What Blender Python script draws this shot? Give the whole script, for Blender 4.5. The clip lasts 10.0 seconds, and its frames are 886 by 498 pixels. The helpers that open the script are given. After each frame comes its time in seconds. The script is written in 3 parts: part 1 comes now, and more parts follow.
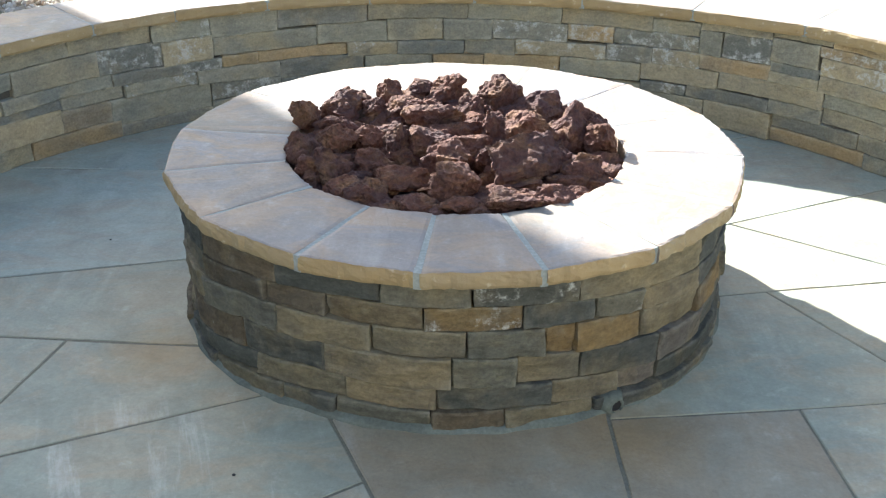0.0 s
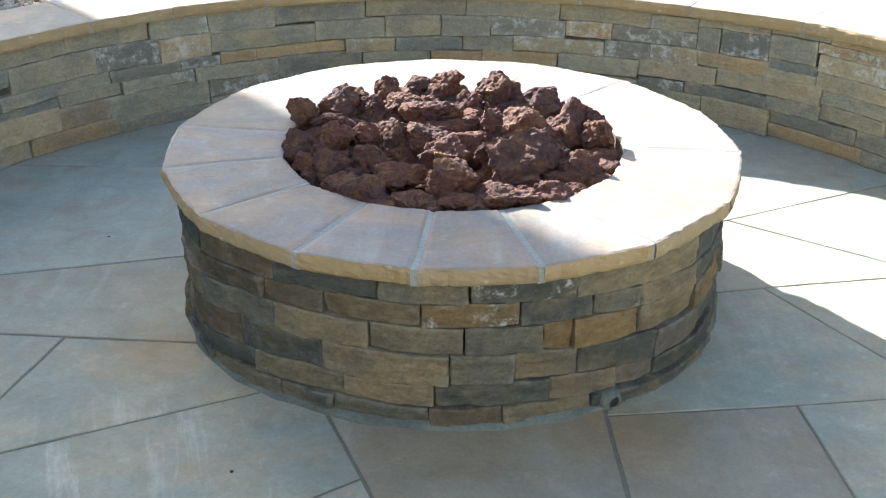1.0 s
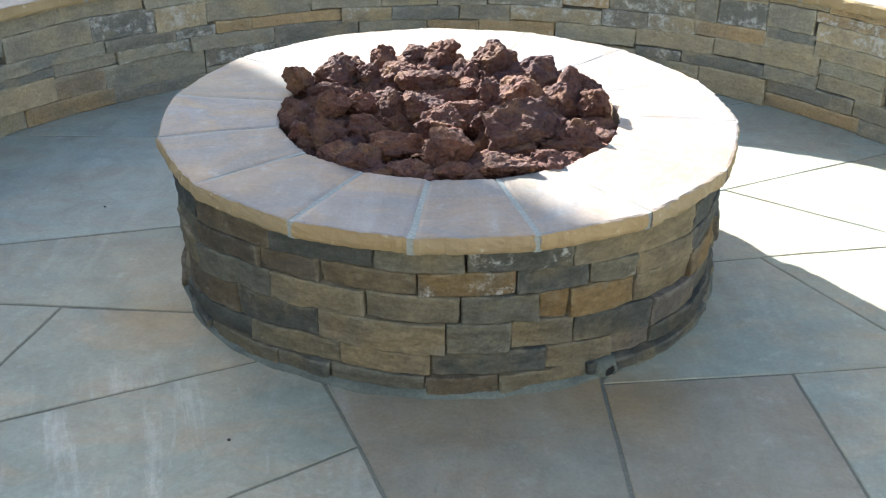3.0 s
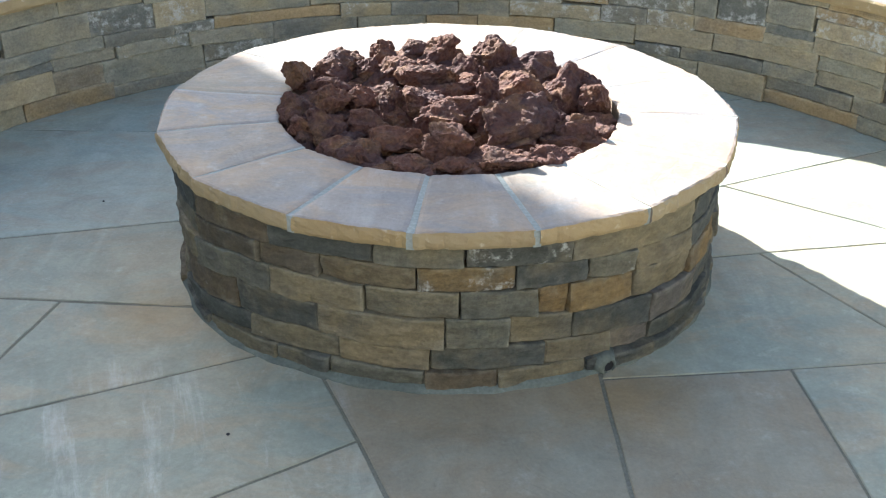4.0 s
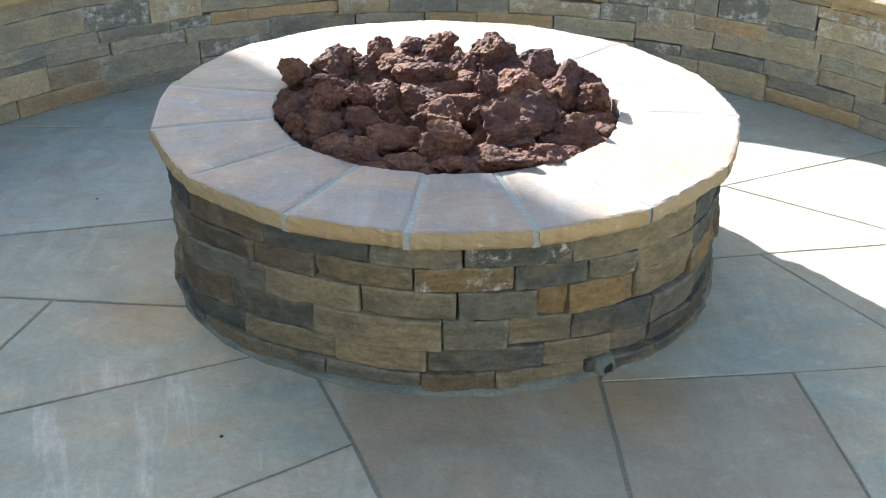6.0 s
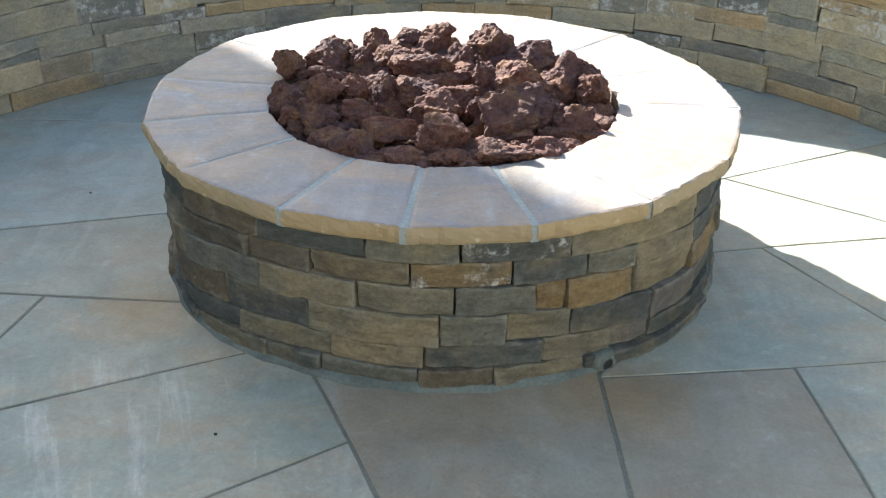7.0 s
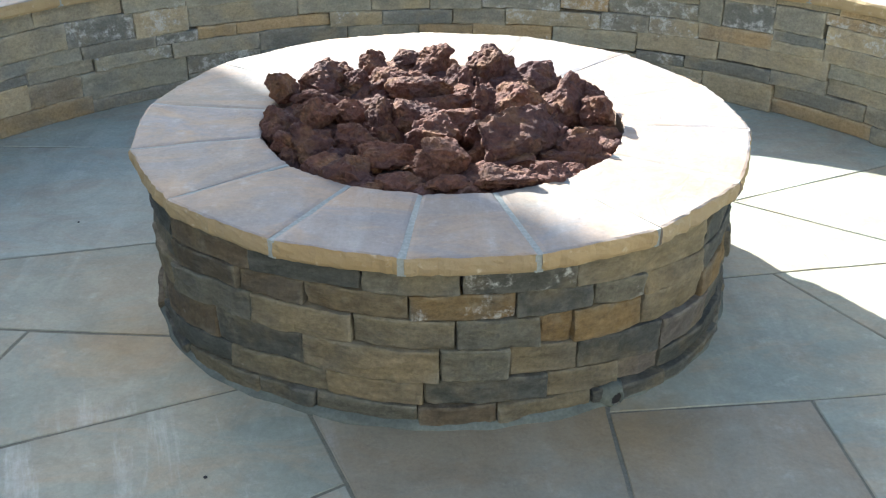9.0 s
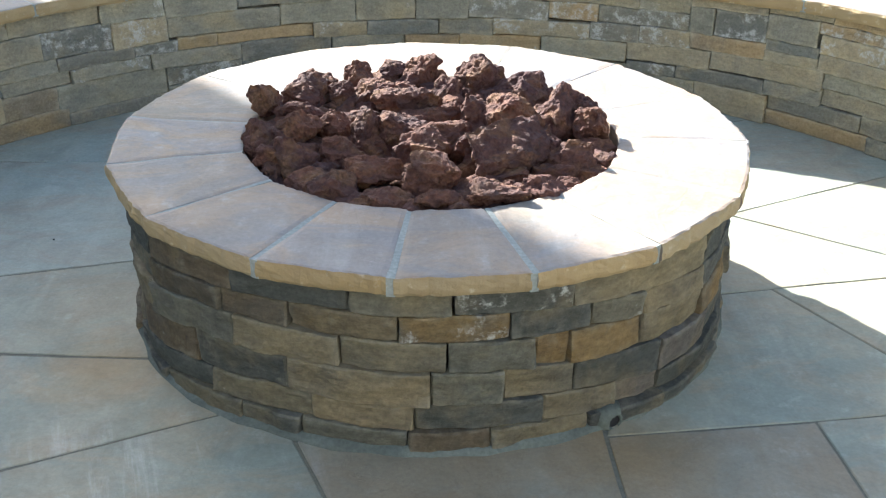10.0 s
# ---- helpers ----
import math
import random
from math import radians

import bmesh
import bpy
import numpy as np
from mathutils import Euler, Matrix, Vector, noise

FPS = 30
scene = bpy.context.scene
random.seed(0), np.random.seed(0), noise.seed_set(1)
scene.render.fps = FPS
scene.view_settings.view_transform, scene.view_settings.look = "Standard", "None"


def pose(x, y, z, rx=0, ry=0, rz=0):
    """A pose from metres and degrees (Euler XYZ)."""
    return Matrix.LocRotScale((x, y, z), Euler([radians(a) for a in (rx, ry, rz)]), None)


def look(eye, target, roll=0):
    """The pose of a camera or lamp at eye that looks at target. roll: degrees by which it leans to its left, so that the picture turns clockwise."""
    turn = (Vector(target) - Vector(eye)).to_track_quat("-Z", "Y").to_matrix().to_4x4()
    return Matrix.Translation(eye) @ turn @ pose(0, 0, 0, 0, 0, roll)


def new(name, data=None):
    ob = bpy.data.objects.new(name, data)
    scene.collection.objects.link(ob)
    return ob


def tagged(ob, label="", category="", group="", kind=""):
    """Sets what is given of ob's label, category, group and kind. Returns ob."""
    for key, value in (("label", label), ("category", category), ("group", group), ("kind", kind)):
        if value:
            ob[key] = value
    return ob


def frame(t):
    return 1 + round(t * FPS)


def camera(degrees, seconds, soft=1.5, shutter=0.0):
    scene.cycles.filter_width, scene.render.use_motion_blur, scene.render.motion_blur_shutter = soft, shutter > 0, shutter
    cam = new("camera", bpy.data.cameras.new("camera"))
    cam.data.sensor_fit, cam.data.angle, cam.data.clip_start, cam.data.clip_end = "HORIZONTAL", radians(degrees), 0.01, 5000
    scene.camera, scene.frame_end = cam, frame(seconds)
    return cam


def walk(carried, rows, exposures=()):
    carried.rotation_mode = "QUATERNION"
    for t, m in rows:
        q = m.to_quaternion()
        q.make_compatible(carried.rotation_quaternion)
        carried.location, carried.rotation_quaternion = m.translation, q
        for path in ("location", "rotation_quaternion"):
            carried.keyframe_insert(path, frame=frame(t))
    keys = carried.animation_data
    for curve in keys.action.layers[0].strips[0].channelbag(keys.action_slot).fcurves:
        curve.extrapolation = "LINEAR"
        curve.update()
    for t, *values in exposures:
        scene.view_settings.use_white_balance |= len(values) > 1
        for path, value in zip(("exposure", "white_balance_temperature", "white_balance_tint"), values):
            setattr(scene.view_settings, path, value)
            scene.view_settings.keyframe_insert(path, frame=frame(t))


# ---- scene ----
cam = camera(44.0, 10.0, 1.2)
# seconds, x, y, z, pitch, roll, yaw
ROWS = [
    (0, 0.0001, -2.8035, 1.5627, -27.376, 0.471, 0.635),
    (0.5, 0.0040, -2.8047, 1.5652, -27.511, 0.406, 0.658),
    (1, 0.0046, -2.8048, 1.5644, -27.566, 0.425, 0.599),
    (1.5, 0.0059, -2.8052, 1.5642, -27.638, 0.408, 0.545),
    (2, 0.0065, -2.8045, 1.5636, -27.749, 0.447, 0.491),
    (2.5, 0.0091, -2.8059, 1.5626, -28.199, 0.418, 0.496),
    (3, 0.0077, -2.8073, 1.5574, -29.018, 0.438, 0.443),
    (4.5, 0.0025, -2.8087, 1.5536, -29.208, 0.774, 0.239),
    (5, 0.0021, -2.8071, 1.5536, -28.849, 0.908, 0.195),
    (5.5, 0.0022, -2.7925, 1.5479, -29.001, 0.938, 0.171),
    (7, 0.0074, -2.7388, 1.5263, -29.713, 0.871, 0.075),
    (7.5, 0.0090, -2.7199, 1.5208, -29.438, 0.801, 0.051),
    (8, 0.0122, -2.6972, 1.5126, -29.145, 0.639, 0.128),
    (8.5, 0.0108, -2.6682, 1.5020, -28.869, 0.473, 0.187),
    (9, 0.0078, -2.6336, 1.4929, -28.663, 0.344, 0.096),
    (9.5, -0.0014, -2.5909, 1.4783, -28.392, 0.388, -0.321),
    (10, -0.0068, -2.5403, 1.4591, -28.079, 0.508, -0.878),
]
STOPS, KELVIN, TINT = 2.34, 6260.0, 7.5
walk(cam, [(t, Matrix.Translation((x, y, z)) @ pose(0, 0, 0, 0, 0, yaw) @ pose(0, 0, 0, 90 + pitch) @ pose(0, 0, 0, 0, 0, roll))
           for t, x, y, z, pitch, roll, yaw in ROWS], exposures=[(0.0, STOPS, KELVIN, TINT), (10.0, STOPS, KELVIN, TINT)])

# ---- light: low sun from behind the seat wall, clear sky ----
SUN_AZ, SUN_EL = 126.0, 27.2          # degrees from +x towards +y, and above the horizon
to_sun = Vector((math.cos(radians(SUN_AZ)) * math.cos(radians(SUN_EL)), math.sin(radians(SUN_AZ)) * math.cos(radians(SUN_EL)), math.sin(radians(SUN_EL))))
world = bpy.data.worlds.new("sky")
scene.world = world
world.use_nodes = True
sky = world.node_tree.nodes.new("ShaderNodeTexSky")
sky.sky_type, sky.sun_disc = "NISHITA", False
sky.sun_elevation, sky.sun_rotation = radians(SUN_EL), radians(90 - SUN_AZ)
sky.air_density, sky.dust_density = 1.0, 1.5
world.node_tree.links.new(sky.outputs[0], world.node_tree.nodes["Background"].inputs[0])
world.node_tree.nodes["Background"].inputs[1].default_value = 0.0765
sun = new("sun", bpy.data.lights.new("sun", "SUN"))
sun.data.energy, sun.data.angle, sun.data.color = 5.0, radians(0.6), (1.0, 0.965, 0.92)
sun.matrix_world = look(to_sun * 20, (0, 0, 0))


# ---- materials ----
class Mat:
    """A node material with short ways to add nodes."""

    def __init__(self, name, rough=0.8, spec=0.3):
        self.m = bpy.data.materials.new(name)
        self.m.use_nodes = True
        self.n, self.l = self.m.node_tree.nodes, self.m.node_tree.links
        self.bsdf = self.n["Principled BSDF"]
        self.bsdf.inputs["Roughness"].default_value = rough
        self.bsdf.inputs["Specular IOR Level"].default_value = spec
        self.co = self.n.new("ShaderNodeTexCoord").outputs["Object"]
        self.rnd = self.n.new("ShaderNodeObjectInfo").outputs["Random"]
        # shifts the pattern from piece to piece
        add = self.n.new("ShaderNodeVectorMath")
        add.operation = "MULTIPLY_ADD"
        comb = self.n.new("ShaderNodeCombineXYZ")
        for k in range(3):
            self.l.new(self.rnd, comb.inputs[k])
        self.l.new(comb.outputs[0], add.inputs[0])
        add.inputs[1].default_value = (37.0, 71.0, 13.0)
        self.l.new(self.co, add.inputs[2])
        self.at = add.outputs[0]

    def put(self, value, socket):
        if hasattr(value, "is_linked"):
            self.l.new(value, socket)
        else:
            socket.default_value = value

    def noise(self, scale, detail=4.0, rough=0.55, stretch=None, distort=0.0, turn=0.0):
        n = self.n.new("ShaderNodeTexNoise")
        n.inputs["Scale"].default_value, n.inputs["Detail"].default_value, n.inputs["Roughness"].default_value = scale, detail, rough
        n.inputs["Distortion"].default_value = distort
        src = self.at
        if stretch:
            mp = self.n.new("ShaderNodeMapping")
            mp.vector_type = "TEXTURE"
            mp.inputs["Scale"].default_value = [1 / k for k in stretch]
            mp.inputs["Rotation"].default_value = (0, 0, radians(turn))
            self.l.new(src, mp.inputs[0])
            src = mp.outputs[0]
        self.l.new(src, n.inputs["Vector"])
        return n.outputs["Fac"]

    def voronoi(self, scale, feature="F1"):
        n = self.n.new("ShaderNodeTexVoronoi")
        n.feature = feature
        n.inputs["Scale"].default_value = scale
        self.l.new(self.at, n.inputs["Vector"])
        return n.outputs["Distance"]

    def ramp(self, fac, stops, smooth=True):
        r = self.n.new("ShaderNodeValToRGB")
        if not smooth:
            r.color_ramp.interpolation = "CONSTANT"
        e = r.color_ramp.elements
        while len(e) < len(stops):
            e.new(0.5)
        for k, (p, c) in enumerate(stops):
            e[k].position = p
            e[k].color = (*c, 1) if hasattr(c, "__len__") else (c, c, c, 1)
        self.l.new(fac, r.inputs[0])
        return r.outputs[0]

    def mix(self, fac, a, b, mode="MIX"):
        n = self.n.new("ShaderNodeMix")
        n.data_type, n.blend_type = "RGBA", mode
        self.put(fac, n.inputs[0])
        for v, k in ((a, 6), (b, 7)):
            self.put((*v, 1) if isinstance(v, tuple) else v, n.inputs[k])
        return n.outputs[2]

    def math(self, op, a, b):
        n = self.n.new("ShaderNodeMath")
        n.operation = op
        self.put(a, n.inputs[0]), self.put(b, n.inputs[1])
        return n.outputs[0]

    def near(self, place, inner, outer):
        """1 within inner metres of a place of the thing, fading raggedly to 0 at outer."""
        d = self.n.new("ShaderNodeVectorMath")
        d.operation = "DISTANCE"
        self.l.new(self.co, d.inputs[0])
        d.inputs[1].default_value = place
        ragged = self.math("ADD", d.outputs["Value"], self.math("MULTIPLY", self.math("SUBTRACT", self.noise(9, 5, 0.65), 0.5), outer * 0.9))
        return self.ramp(ragged, [(inner, 1.0), (outer, 0.0)])

    def done(self, colour, *bumps):
        self.put(colour if not isinstance(colour, tuple) else (*colour, 1), self.bsdf.inputs["Base Color"])
        last = None
        for height, strength, dist in bumps:
            b = self.n.new("ShaderNodeBump")
            b.inputs["Strength"].default_value, b.inputs["Distance"].default_value = strength, dist
            self.l.new(height, b.inputs["Height"])
            if last:
                self.l.new(last, b.inputs["Normal"])
            last = b.outputs[0]
        if last:
            self.l.new(last, self.bsdf.inputs["Normal"])
        return self.m


def flagstone_mat(name, tones, cool, warm, pale, rough=0.62, patio=False):
    """Cleft sandstone: clouds of cool and warm tones, pale wash streaks, rubbed specks and shallow ledges."""
    m = Mat(name, rough, 0.35)
    col = m.ramp(m.rnd, [(k / (len(tones) - 1), c) for k, c in enumerate(tones)])
    col = m.mix(m.ramp(m.noise(2.6, 6, 0.62, distort=0.8), [(0.40, 0.0), (0.62, 0.85)]), col, cool)
    col = m.mix(m.ramp(m.noise(3.4, 6, 0.65, (1.0, 1.7, 1.0), 1.0), [(0.44, 0.0), (0.62, 0.9)]), col, warm)
    wash = m.math("MULTIPLY", m.ramp(m.noise(4.0, 6, 0.7, (3.4, 0.5, 1.0)), [(0.50, 0.0), (0.70, 1.0)]), m.ramp(m.noise(1.3, 3), [(0.42, 0.0), (0.58, 1.0)]))
    col = m.mix(m.math("MULTIPLY", wash, 0.3), col, pale)
    col = m.mix(m.ramp(m.noise(17, 6, 0.75), [(0.56, 0.0), (0.74, 0.5)]), col, pale)
    col = m.mix(m.ramp(m.noise(30, 5, 0.7), [(0.62, 0.0), (0.76, 0.35)]), col, tuple(c * 0.55 for c in warm))
    if patio:
        # rust by the pit's foot, and washed-out mortar streaks on one flag
        col = m.mix(m.math("MULTIPLY", m.near((-0.77, -0.40, 0), 0.03, 0.18), 0.6), col, (0.34, 0.225, 0.10))
        col = m.mix(m.math("MULTIPLY", m.near((0.42, -0.72, 0), 0.03, 0.20), 0.6), col, (0.26, 0.175, 0.075))
        col = m.mix(m.math("MULTIPLY", m.near((0.02, -0.76, 0), 0.02, 0.30), 0.45), col, (0.22, 0.165, 0.095))
        streak = m.ramp(m.noise(1.0, 6, 0.7, (13.0, 1.8, 1.0), 0.3, 18.0), [(0.55, 0.0), (0.68, 1.0)])
        col = m.mix(m.math("MULTIPLY", m.math("MULTIPLY", streak, m.near((-0.62, -1.0, 0), 0.24, 0.56)), 0.6), col, (0.48, 0.48, 0.44))
    col = m.mix(1.0, col, m.ramp(m.noise(95, 4, 0.7), [(0.25, 0.88), (0.75, 1.1)]), "MULTIPLY")
    col = m.mix(1.0, col, m.ramp(m.noise(7, 7, 0.72, distort=0.6), [(0.34, 0.86), (0.66, 1.13)]), "MULTIPLY")
    flake = m.ramp(m.noise(5.5, 7, 0.7, (0.7, 1.5, 1.0), 1.6), [(0.60, 0.0), (0.615, 1.0), (0.70, 1.0)])
    # shallow cleft ledges that wander across the face
    cleft = m.ramp(m.noise(3.2, 5, 0.55, (1.4, 1.0, 1.0), 1.2), [(0.40, 0.0), (0.43, 0.4), (0.52, 0.45), (0.545, 0.85), (0.62, 0.9), (0.65, 1.0)])
    return m.done(col, (cleft, 0.35, 0.003), (flake, 0.3, 0.002), (m.noise(9, 6, 0.6), 0.35, 0.01), (m.noise(70, 4, 0.6), 0.3, 0.002))


FLAG = flagstone_mat("buff green sandstone", [(0.312, 0.314, 0.242), (0.340, 0.329, 0.250), (0.290, 0.302, 0.240), (0.332, 0.330, 0.258)], (0.250, 0.284, 0.238), (0.345, 0.300, 0.215), (0.46, 0.47, 0.415), patio=True)
FLAG_COOL = flagstone_mat("blue grey sandstone", [(0.328, 0.359, 0.303), (0.343, 0.365, 0.308), (0.310, 0.348, 0.299)], (0.288, 0.337, 0.299), (0.330, 0.312, 0.245), (0.45, 0.47, 0.43), patio=True)
FLAG_TAN = flagstone_mat("tan sandstone", [(0.262, 0.226, 0.160), (0.275, 0.240, 0.174), (0.258, 0.232, 0.172)], (0.258, 0.254, 0.200), (0.275, 0.226, 0.156), (0.38, 0.37, 0.31), patio=True)
CAP = flagstone_mat("capstone sandstone", [(0.268, 0.216, 0.172), (0.232, 0.212, 0.205), (0.275, 0.236, 0.172), (0.236, 0.206, 0.182), (0.285, 0.225, 0.168)], (0.212, 0.205, 0.206), (0.335, 0.242, 0.168), (0.39, 0.382, 0.36))


def split_edge_mat():
    m = Mat("golden split sandstone", 0.8, 0.25)
    base = m.ramp(m.rnd, [(0.0, (0.345, 0.252, 0.130)), (0.5, (0.385, 0.282, 0.146)), (1.0, (0.35, 0.272, 0.158))])
    col = m.mix(m.ramp(m.noise(14, 5), [(0.4, 0.0), (0.7, 0.5)]), base, (0.27, 0.185, 0.095))
    col = m.mix(m.ramp(m.noise(40, 4), [(0.62, 0.0), (0.75, 0.5)]), col, (0.66, 0.58, 0.45))
    return m.done(col, (m.noise(30, 6, 0.65), 0.6, 0.01), (m.noise(160, 3), 0.4, 0.002))


EDGE = split_edge_mat()


def ledge_mat(name, tone, bloom, gain, grain=1.0):
    """Cast ledgestone of one tone, with smoky patches, pale rubbed arrises and lime bloom."""
    m = Mat(name, 0.82, 0.25)
    tone = tuple(c * gain for c in tone)
    base = m.mix(1.0, tone, m.ramp(m.rnd, [(0.0, (0.80, 0.82, 0.84)), (0.5, (1.06, 1.02, 0.98)), (1.0, (0.98, 1.0, 1.0))]), "MULTIPLY")
    smoke = m.ramp(m.noise(4.2, 4, 0.55, distort=0.5), [(0.47, 0.0), (0.64, 1.0)])
    col = m.mix(m.math("MULTIPLY", smoke, 0.5), base, (0.076 * gain, 0.080 * gain, 0.074 * gain))
    warm = m.ramp(m.noise(5.5, 4, 0.6), [(0.50, 0.0), (0.68, 1.0)])
    col = m.mix(m.math("MULTIPLY", warm, 0.42), col, (0.225 * gain, 0.176 * gain, 0.094 * gain))
    rub = m.ramp(m.noise(20, 6, 0.7), [(0.56, 0.0), (0.74, 1.0)])
    col = m.mix(m.math("MULTIPLY", rub, 0.32 * grain), col, (0.28 * gain, 0.262 * gain, 0.200 * gain))
    col = m.mix(1.0, col, m.ramp(m.noise(36, 5, 0.7, (0.6, 0.6, 1.5)), [(0.28, 1 - 0.36 * grain), (0.72, 1 + 0.32 * grain)]), "MULTIPLY")
    col = m.mix(1.0, col, m.ramp(m.noise(110, 5, 0.75), [(0.3, 0.76), (0.7, 1.20)]), "MULTIPLY")
    arris = m.n.new("ShaderNodeNewGeometry").outputs["Pointiness"]
    worn = m.math("MULTIPLY", m.ramp(arris, [(0.51, 0.0), (0.58, 1.0)]), m.ramp(m.noise(18, 5, 0.7), [(0.42, 0.0), (0.60, 1.0)]))
    col = m.mix(m.math("MULTIPLY", worn, 0.32), col, (0.34 * gain, 0.315 * gain, 0.245 * gain))
    lime = m.math("MULTIPLY", m.ramp(m.noise(8, 5, 0.7), [(0.70 - bloom, 0.0), (0.76 - bloom, 1.0)]), m.ramp(m.noise(38, 5, 0.75), [(0.46, 0.0), (0.60, 1.0)]))
    col = m.mix(m.math("MULTIPLY", lime, 0.8), col, (0.52, 0.52, 0.485))
    return m.done(col, (m.noise(11, 8, 0.66, (0.8, 0.8, 1.5)), 0.9, 0.016), (m.noise(60, 6, 0.75), 0.7, 0.004))


TONES = {"t": ("tan", (0.202, 0.166, 0.100)), "o": ("ochre", (0.190, 0.130, 0.058)), "g": ("grey brown", (0.130, 0.125, 0.094)),
         "c": ("charcoal", (0.072, 0.076, 0.066)), "l": ("olive", (0.160, 0.138, 0.088)), "b": ("umber", (0.104, 0.082, 0.053)), "p": ("mauve grey", (0.128, 0.114, 0.098))}
LEDGE = {k: ledge_mat(n + " ledgestone", c, 0.025, 0.98) for k, (n, c) in TONES.items()}
LEDGE.update({k.upper(): ledge_mat("limed " + n + " ledgestone", c, 0.17, 0.98) for k, (n, c) in TONES.items()})
# Twice the pit's gain: veiling glare over this wall is put into the colour.
SEAT_LEDGE = {k: ledge_mat("glare lightened " + n + " ledgestone", tuple(0.72 * a + 0.28 * b for a, b in zip(c, (0.172, 0.158, 0.128))), lime, 1.95, 0.55)
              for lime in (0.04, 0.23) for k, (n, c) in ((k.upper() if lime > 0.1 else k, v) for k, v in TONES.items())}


def mortar_mat(name, a, b, rough=0.92, relief=1.0):
    m = Mat(name, rough, 0.2)
    col = m.mix(m.ramp(m.noise(11, 5), [(0.35, 0.0), (0.7, 1.0)]), a, b)
    col = m.mix(1.0, col, m.ramp(m.noise(120, 3), [(0.2, 0.75), (0.8, 1.2)]), "MULTIPLY")
    return m.done(col, (m.noise(60, 5, 0.7), 0.7 * relief, 0.004), (m.noise(220, 3), 0.5 * relief, 0.0015))


GROUT = mortar_mat("floor grout", (0.155, 0.152, 0.118), (0.205, 0.200, 0.160))
MORTAR = mortar_mat("grey mortar", (0.165, 0.185, 0.16), (0.095, 0.108, 0.094))
JOINT = mortar_mat("pale cap mortar", (0.27, 0.298, 0.28), (0.32, 0.338, 0.312), relief=0.3)
CORE = mortar_mat("dark bedding mortar", (0.12, 0.11, 0.09), (0.085, 0.08, 0.07))
SOOT = mortar_mat("dark fire bowl lining", (0.085, 0.062, 0.055), (0.06, 0.047, 0.043))


def lava_mat():
    m = Mat("lava rock", 0.85, 0.22)
    base = m.ramp(m.rnd, [(0.0, (0.112, 0.050, 0.035)), (0.35, (0.084, 0.043, 0.037)), (0.65, (0.140, 0.062, 0.040)), (1.0, (0.092, 0.046, 0.041))])
    col = m.mix(m.ramp(m.noise(16, 5), [(0.48, 0.0), (0.7, 0.7)]), base, (0.215, 0.118, 0.058))
    col = m.mix(m.ramp(m.noise(13, 4), [(0.48, 0.0), (0.68, 0.7)]), col, (0.066, 0.040, 0.040))
    col = m.mix(1.0, col, m.ramp(m.noise(70, 5, 0.75), [(0.25, 0.55), (0.75, 1.5)]), "MULTIPLY")
    pores = m.ramp(m.voronoi(95), [(0.0, 0.0), (0.5, 1.0)])
    return m.done(col, (m.noise(60, 7, 0.72), 1.0, 0.007), (pores, 0.7, 0.004))


LAVA = lava_mat()


def earth_mat(name, a, b, scale):
    m = Mat(name, 0.95, 0.15)
    col = m.mix(m.ramp(m.noise(scale, 6, 0.7), [(0.35, 0.0), (0.65, 1.0)]), a, b)
    return m.done(col, (m.noise(scale * 4, 5), 0.6, 0.02))


EARTH = earth_mat("dry earth", (0.20, 0.16, 0.11), (0.30, 0.25, 0.18), 3.0)
STUCCO = earth_mat("unseen sheet stucco", (0.30, 0.295, 0.275), (0.35, 0.342, 0.32), 1.5)


def gravel_mat():
    m = Mat("mixed river gravel", 0.75, 0.3)
    isl = m.n.new("ShaderNodeNewGeometry").outputs["Random Per Island"]
    col = m.ramp(isl, [(0.0, (0.45, 0.40, 0.33)), (0.3, (0.30, 0.22, 0.15)), (0.55, (0.55, 0.52, 0.47)), (0.8, (0.36, 0.29, 0.20)), (1.0, (0.20, 0.16, 0.12))])
    return m.done(col, (m.noise(60, 4), 0.4, 0.004))


GRAVEL = gravel_mat()
PIPE = Mat("dark pipe", 0.6).done((0.02, 0.02, 0.022))


# ---- builders ----
def mesh_of(name, bm, mats, smooth=False):
    me = bpy.data.meshes.new(name)
    bm.normal_update()
    bm.to_mesh(me)
    bm.free()
    for m in mats if isinstance(mats, (list, tuple)) else [mats]:
        me.materials.append(m)
    if smooth:
        me.shade_smooth()
    return me


def part(name, bm, mats, parent, label="", smooth=False):
    ob = new(name, mesh_of(name, bm, mats, smooth))
    ob.parent = parent
    return tagged(ob, label)


def thing(name, label, category, group="", kind="", at=(0, 0, 0)):
    ob = new(name)
    ob.location = at
    return tagged(ob, label, category, group, kind)


def n3(*p):
    return noise.noise(Vector(p))


def polar(c, r, a, z):
    return (c[0] + r * math.cos(radians(a)), c[1] + r * math.sin(radians(a)), z)


